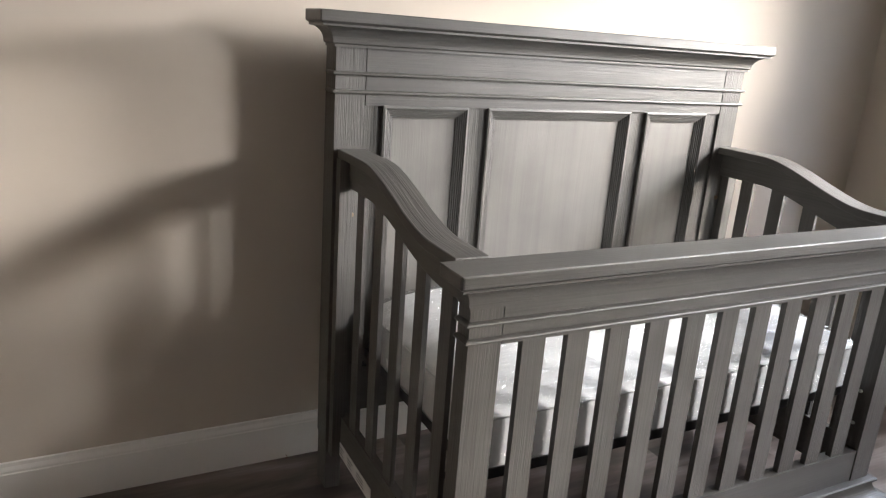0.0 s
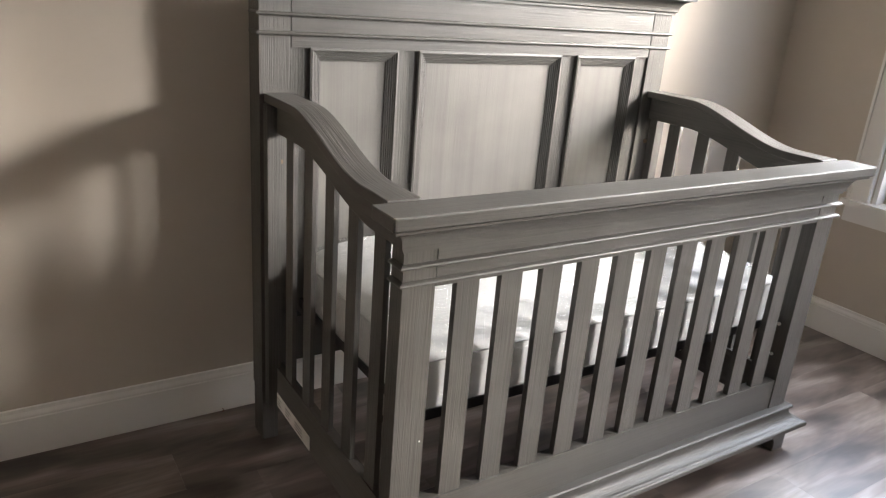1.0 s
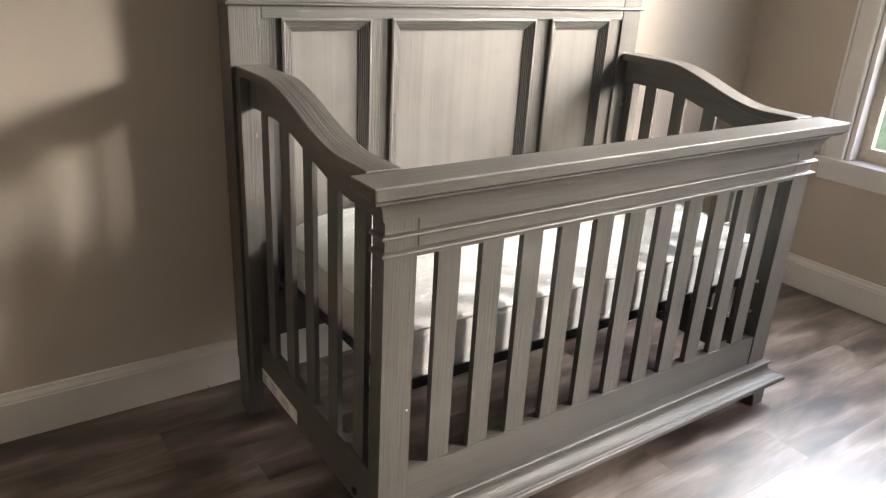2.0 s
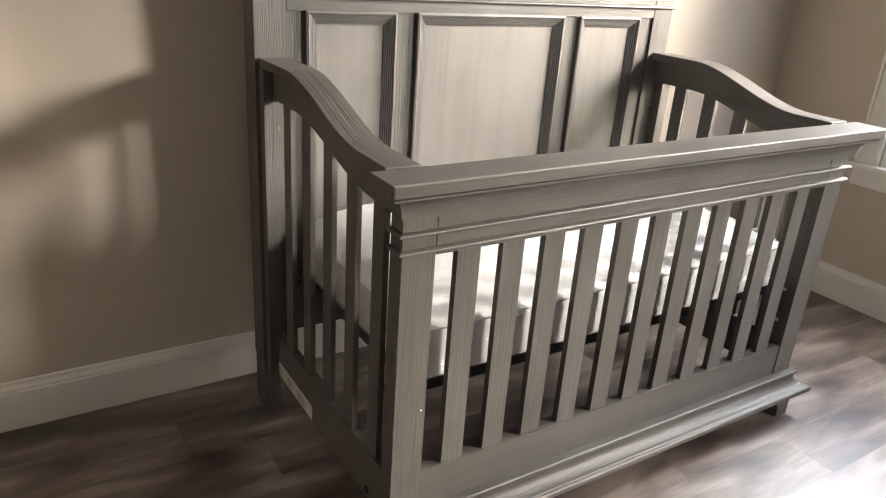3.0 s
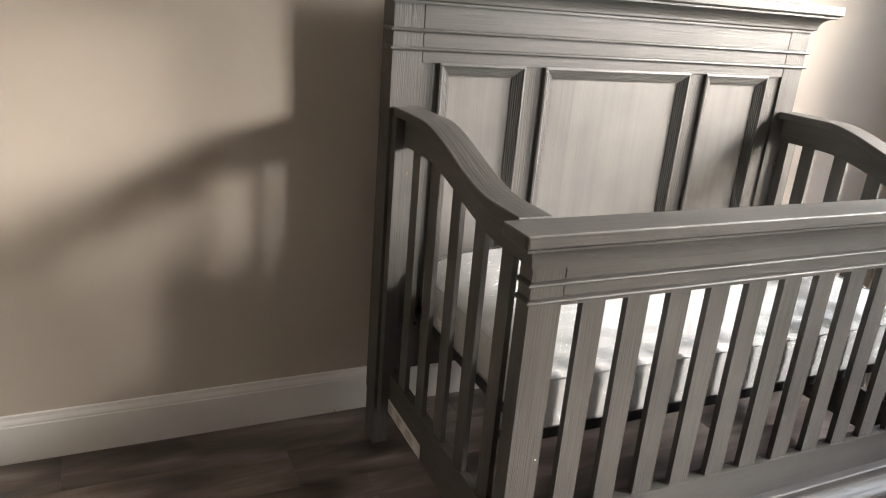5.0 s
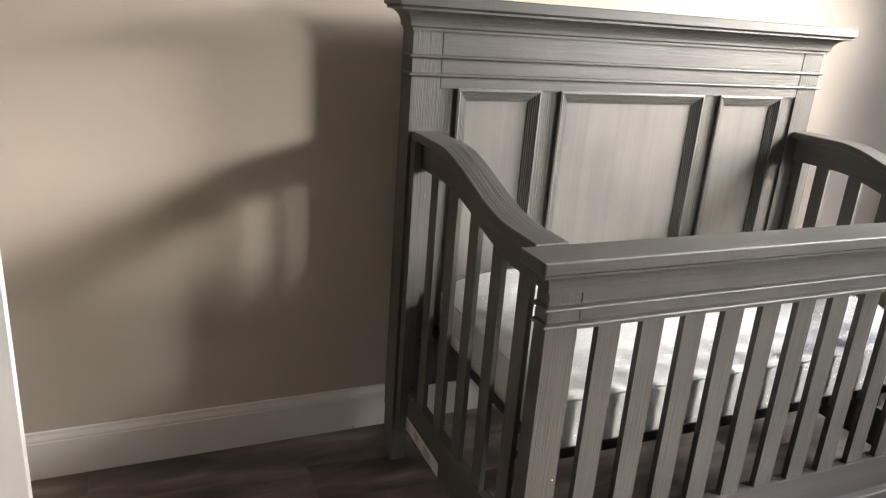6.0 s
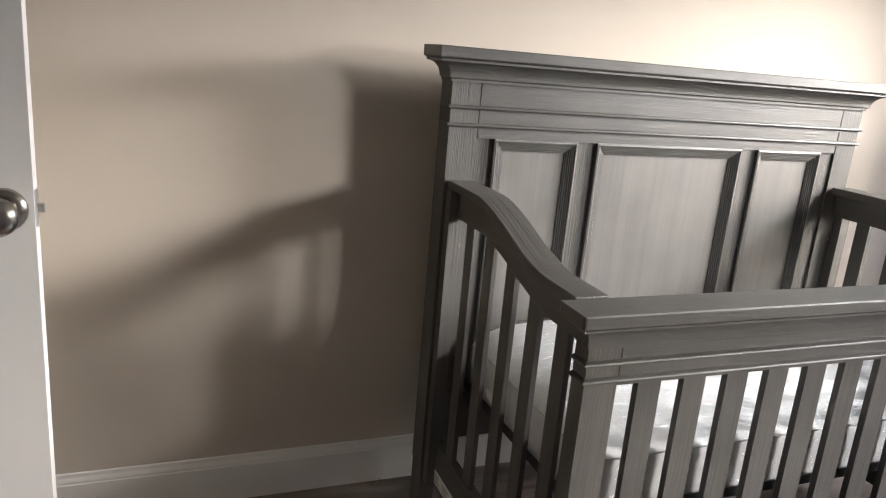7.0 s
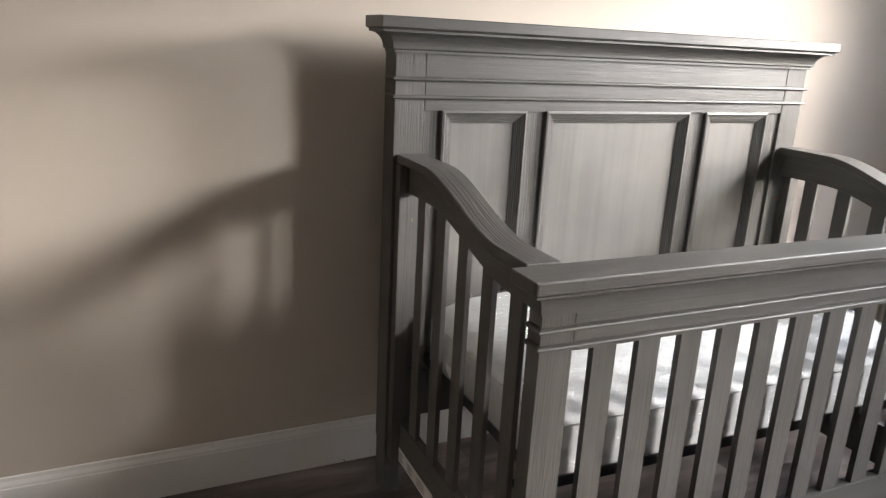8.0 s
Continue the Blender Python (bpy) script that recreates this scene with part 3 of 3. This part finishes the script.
    lab = part("paper_label", boxes((1.3695, 1.3709, 0.40, 0.50, 0.165, 0.235)), LABEL, crib, "white paper label on the inner rail")
    for k in range(4):
        part("print_line", boxes((1.3692, 1.3694, 0.41, 0.48, 0.178 + k * 0.012, 0.181 + k * 0.012)), INK, lab)


make_crib()


# ---- mattress in its clear plastic ----
def pillow(x0, x1, y0, y1, z0, z1, radius, dome, crinkle, seed, nx=110, ny=60, nz=10):
    """A rounded slab: a grid wrapped over a box with soft edges and small folds."""
    bm = bmesh.new()
    c = Vector(((x0 + x1) / 2, (y0 + y1) / 2, (z0 + z1) / 2))
    h = Vector(((x1 - x0) / 2, (y1 - y0) / 2, (z1 - z0) / 2))
    made = {}

    def vert(i, j, k):
        key = (i, j, k)
        if key in made:
            return made[key]
        p = Vector((h.x * (2 * i / nx - 1), h.y * (2 * j / ny - 1), h.z * (2 * k / nz - 1)))
        inner = Vector([max(-h[a] + radius, min(h[a] - radius, p[a])) for a in range(3)])
        d = p - inner
        q = inner + d.normalized() * radius if d.length > 1e-9 else p
        u, v = p.x / h.x, p.y / h.y
        if p.z > 0:
            q.z += dome * (1 - u ** 8) * smooth_step((v + 1.0) / 0.7) * (p.z / h.z)
        w = c + q
        f = noise.noise(Vector((w.x * 5 + w.y * 3, w.y * 13 - w.x * 2, w.z * 9 + seed)))
        f += 0.5 * noise.noise(Vector((w.x * 17, w.y * 26 + w.x * 8, w.z * 20 + seed * 2)))
        nrm = d.normalized() if d.length > 1e-9 else Vector((0, 0, 1 if p.z > 0 else -1))
        made[key] = bm.verts.new(w + nrm * crinkle * f)
        return made[key]

    def sheet(na, nb, at):
        for a in range(na):
            for b in range(nb):
                bm.faces.new((vert(*at(a, b)), vert(*at(a + 1, b)), vert(*at(a + 1, b + 1)), vert(*at(a, b + 1))))

    sheet(nx, ny, lambda a, b: (a, b, nz))
    sheet(nx, ny, lambda a, b: (a, b, 0))
    sheet(nx, nz, lambda a, b: (a, 0, b))
    sheet(nx, nz, lambda a, b: (a, ny, b))
    sheet(ny, nz, lambda a, b: (0, a, b))
    sheet(ny, nz, lambda a, b: (nx, a, b))
    return bm


mattress = thing("mattress", "white crib mattress wrapped in clear crinkled plastic", "mattress", at=(0, 0, 0))
part("ticking", pillow(0.014, 1.312, 0.0615, 0.728, 0.4480, 0.598, 0.022, 0.050, 0.0015, 1.0), FABRIC, mattress, smooth=True)
part("plastic_cover", pillow(0.0095, 1.3165, 0.0565, 0.7335, 0.4440, 0.604, 0.018, 0.052, 0.0075, 7.0, 160, 90, 14), FILM, mattress, "clear crinkled plastic cover", True)


def seam(z, out, name):
    """A sewn edge that runs round the mattress at one height."""
    r, xa, xb, ya, yb = 0.03, 0.0135 - out, 1.3125 + out, 0.061 - out, 0.7285 + out
    line = []
    for cx, cy, a0 in ((xb - r, yb - r, 0), (xa + r, yb - r, 90), (xa + r, ya + r, 180), (xb - r, ya + r, 270)):
        for k in range(7):
            a = radians(a0 + 15 * k)
            line.append(Vector((cx + r * math.cos(a), cy + r * math.sin(a), z)))
    bm = bmesh.new()
    n, rings = len(line), []
    for i, p in enumerate(line):
        along = (line[(i + 1) % n] - line[i - 1]).normalized()
        side = along.cross(Vector((0, 0, 1)))
        rings.append([bm.verts.new(p + 0.0022 * (side * math.cos(q) + Vector((0, 0, 1)) * math.sin(q))) for q in (2 * math.pi * j / 6 for j in range(6))])
    for i in range(n):
        a, b = rings[i], rings[(i + 1) % n]
        for j in range(6):
            bm.faces.new((a[j], a[(j + 1) % 6], b[(j + 1) % 6], b[j]))
    part(name, bm, PIPING, mattress, "thin grey sewn edge", True)


seam(0.584, 0.001, "piping")
seam(0.462, 0.001, "piping")


def make_shaving():
    """A thin curl of wood, 13 mm high, leaning on the baseboard."""
    bm = bmesh.new()
    rows = []
    for i in range(9):
        a = math.radians(-70 + 150 * i / 8)
        x, z = -0.176 + 0.006 * math.cos(a), 0.0062 + 0.0062 * math.sin(a)
        rows.append([bm.verts.new(p) for p in ((x, 0.949, z), (x + 0.0011, 0.949, z), (x + 0.0011, 0.9545, z), (x, 0.9545, z))])
    for a, b in zip(rows, rows[1:]):
        for i in range(4):
            bm.faces.new((a[i], a[(i + 1) % 4], b[(i + 1) % 4], b[i]))
    bm.faces.new(rows[0])
    bm.faces.new(rows[-1][::-1])
    bmesh.ops.recalc_face_normals(bm, faces=bm.faces)
    tagged(part("wood_shaving", bm, SHAVING), "small curled brown wood shaving beside the white baseboard", "shaving")


make_shaving()

# ---- floor planks ----
floor = structure(part("floor", boxes((WEST - 0.92, EAST + 0.15, SOUTH - 0.12, NORTH + 0.12, -0.46, -0.006)), DARK), "grey-brown wood-look plank floor", "floor")
PLANK, WIDE = 1.22, 0.180
cut = {}


def plank_mesh(long, wide):
    """Planks of one size share a mesh; those at the walls are sawn to length."""
    key = (round(long, 3), round(wide, 3))
    if key not in cut:
        cut[key] = mesh("plank", soften(box(bmesh.new(), 0.0002, long - 0.0002, 0.0002, wide - 0.0002, -0.006, 0.0), 0.0004, 1), FLOOR)
    return cut[key]


rng = random.Random(11)
y = SOUTH
while y < NORTH - 0.01:
    west = WEST - 0.8 if DOOR_Y0 - 0.3 < y + WIDE / 2 < DOOR_Y1 + 0.3 else WEST
    wide = min(WIDE, NORTH - y)
    x = west - rng.choice((0.15, 0.35, 0.55, 0.75, 0.95))
    while x < EAST - 0.01:
        a, b = max(x, west), min(x + PLANK, EAST)
        if b - a > 0.02:
            ob = part("plank", plank_mesh(b - a, wide), None, floor)
            ob.location = (a, y, 0)
        x += PLANK
    y += WIDE
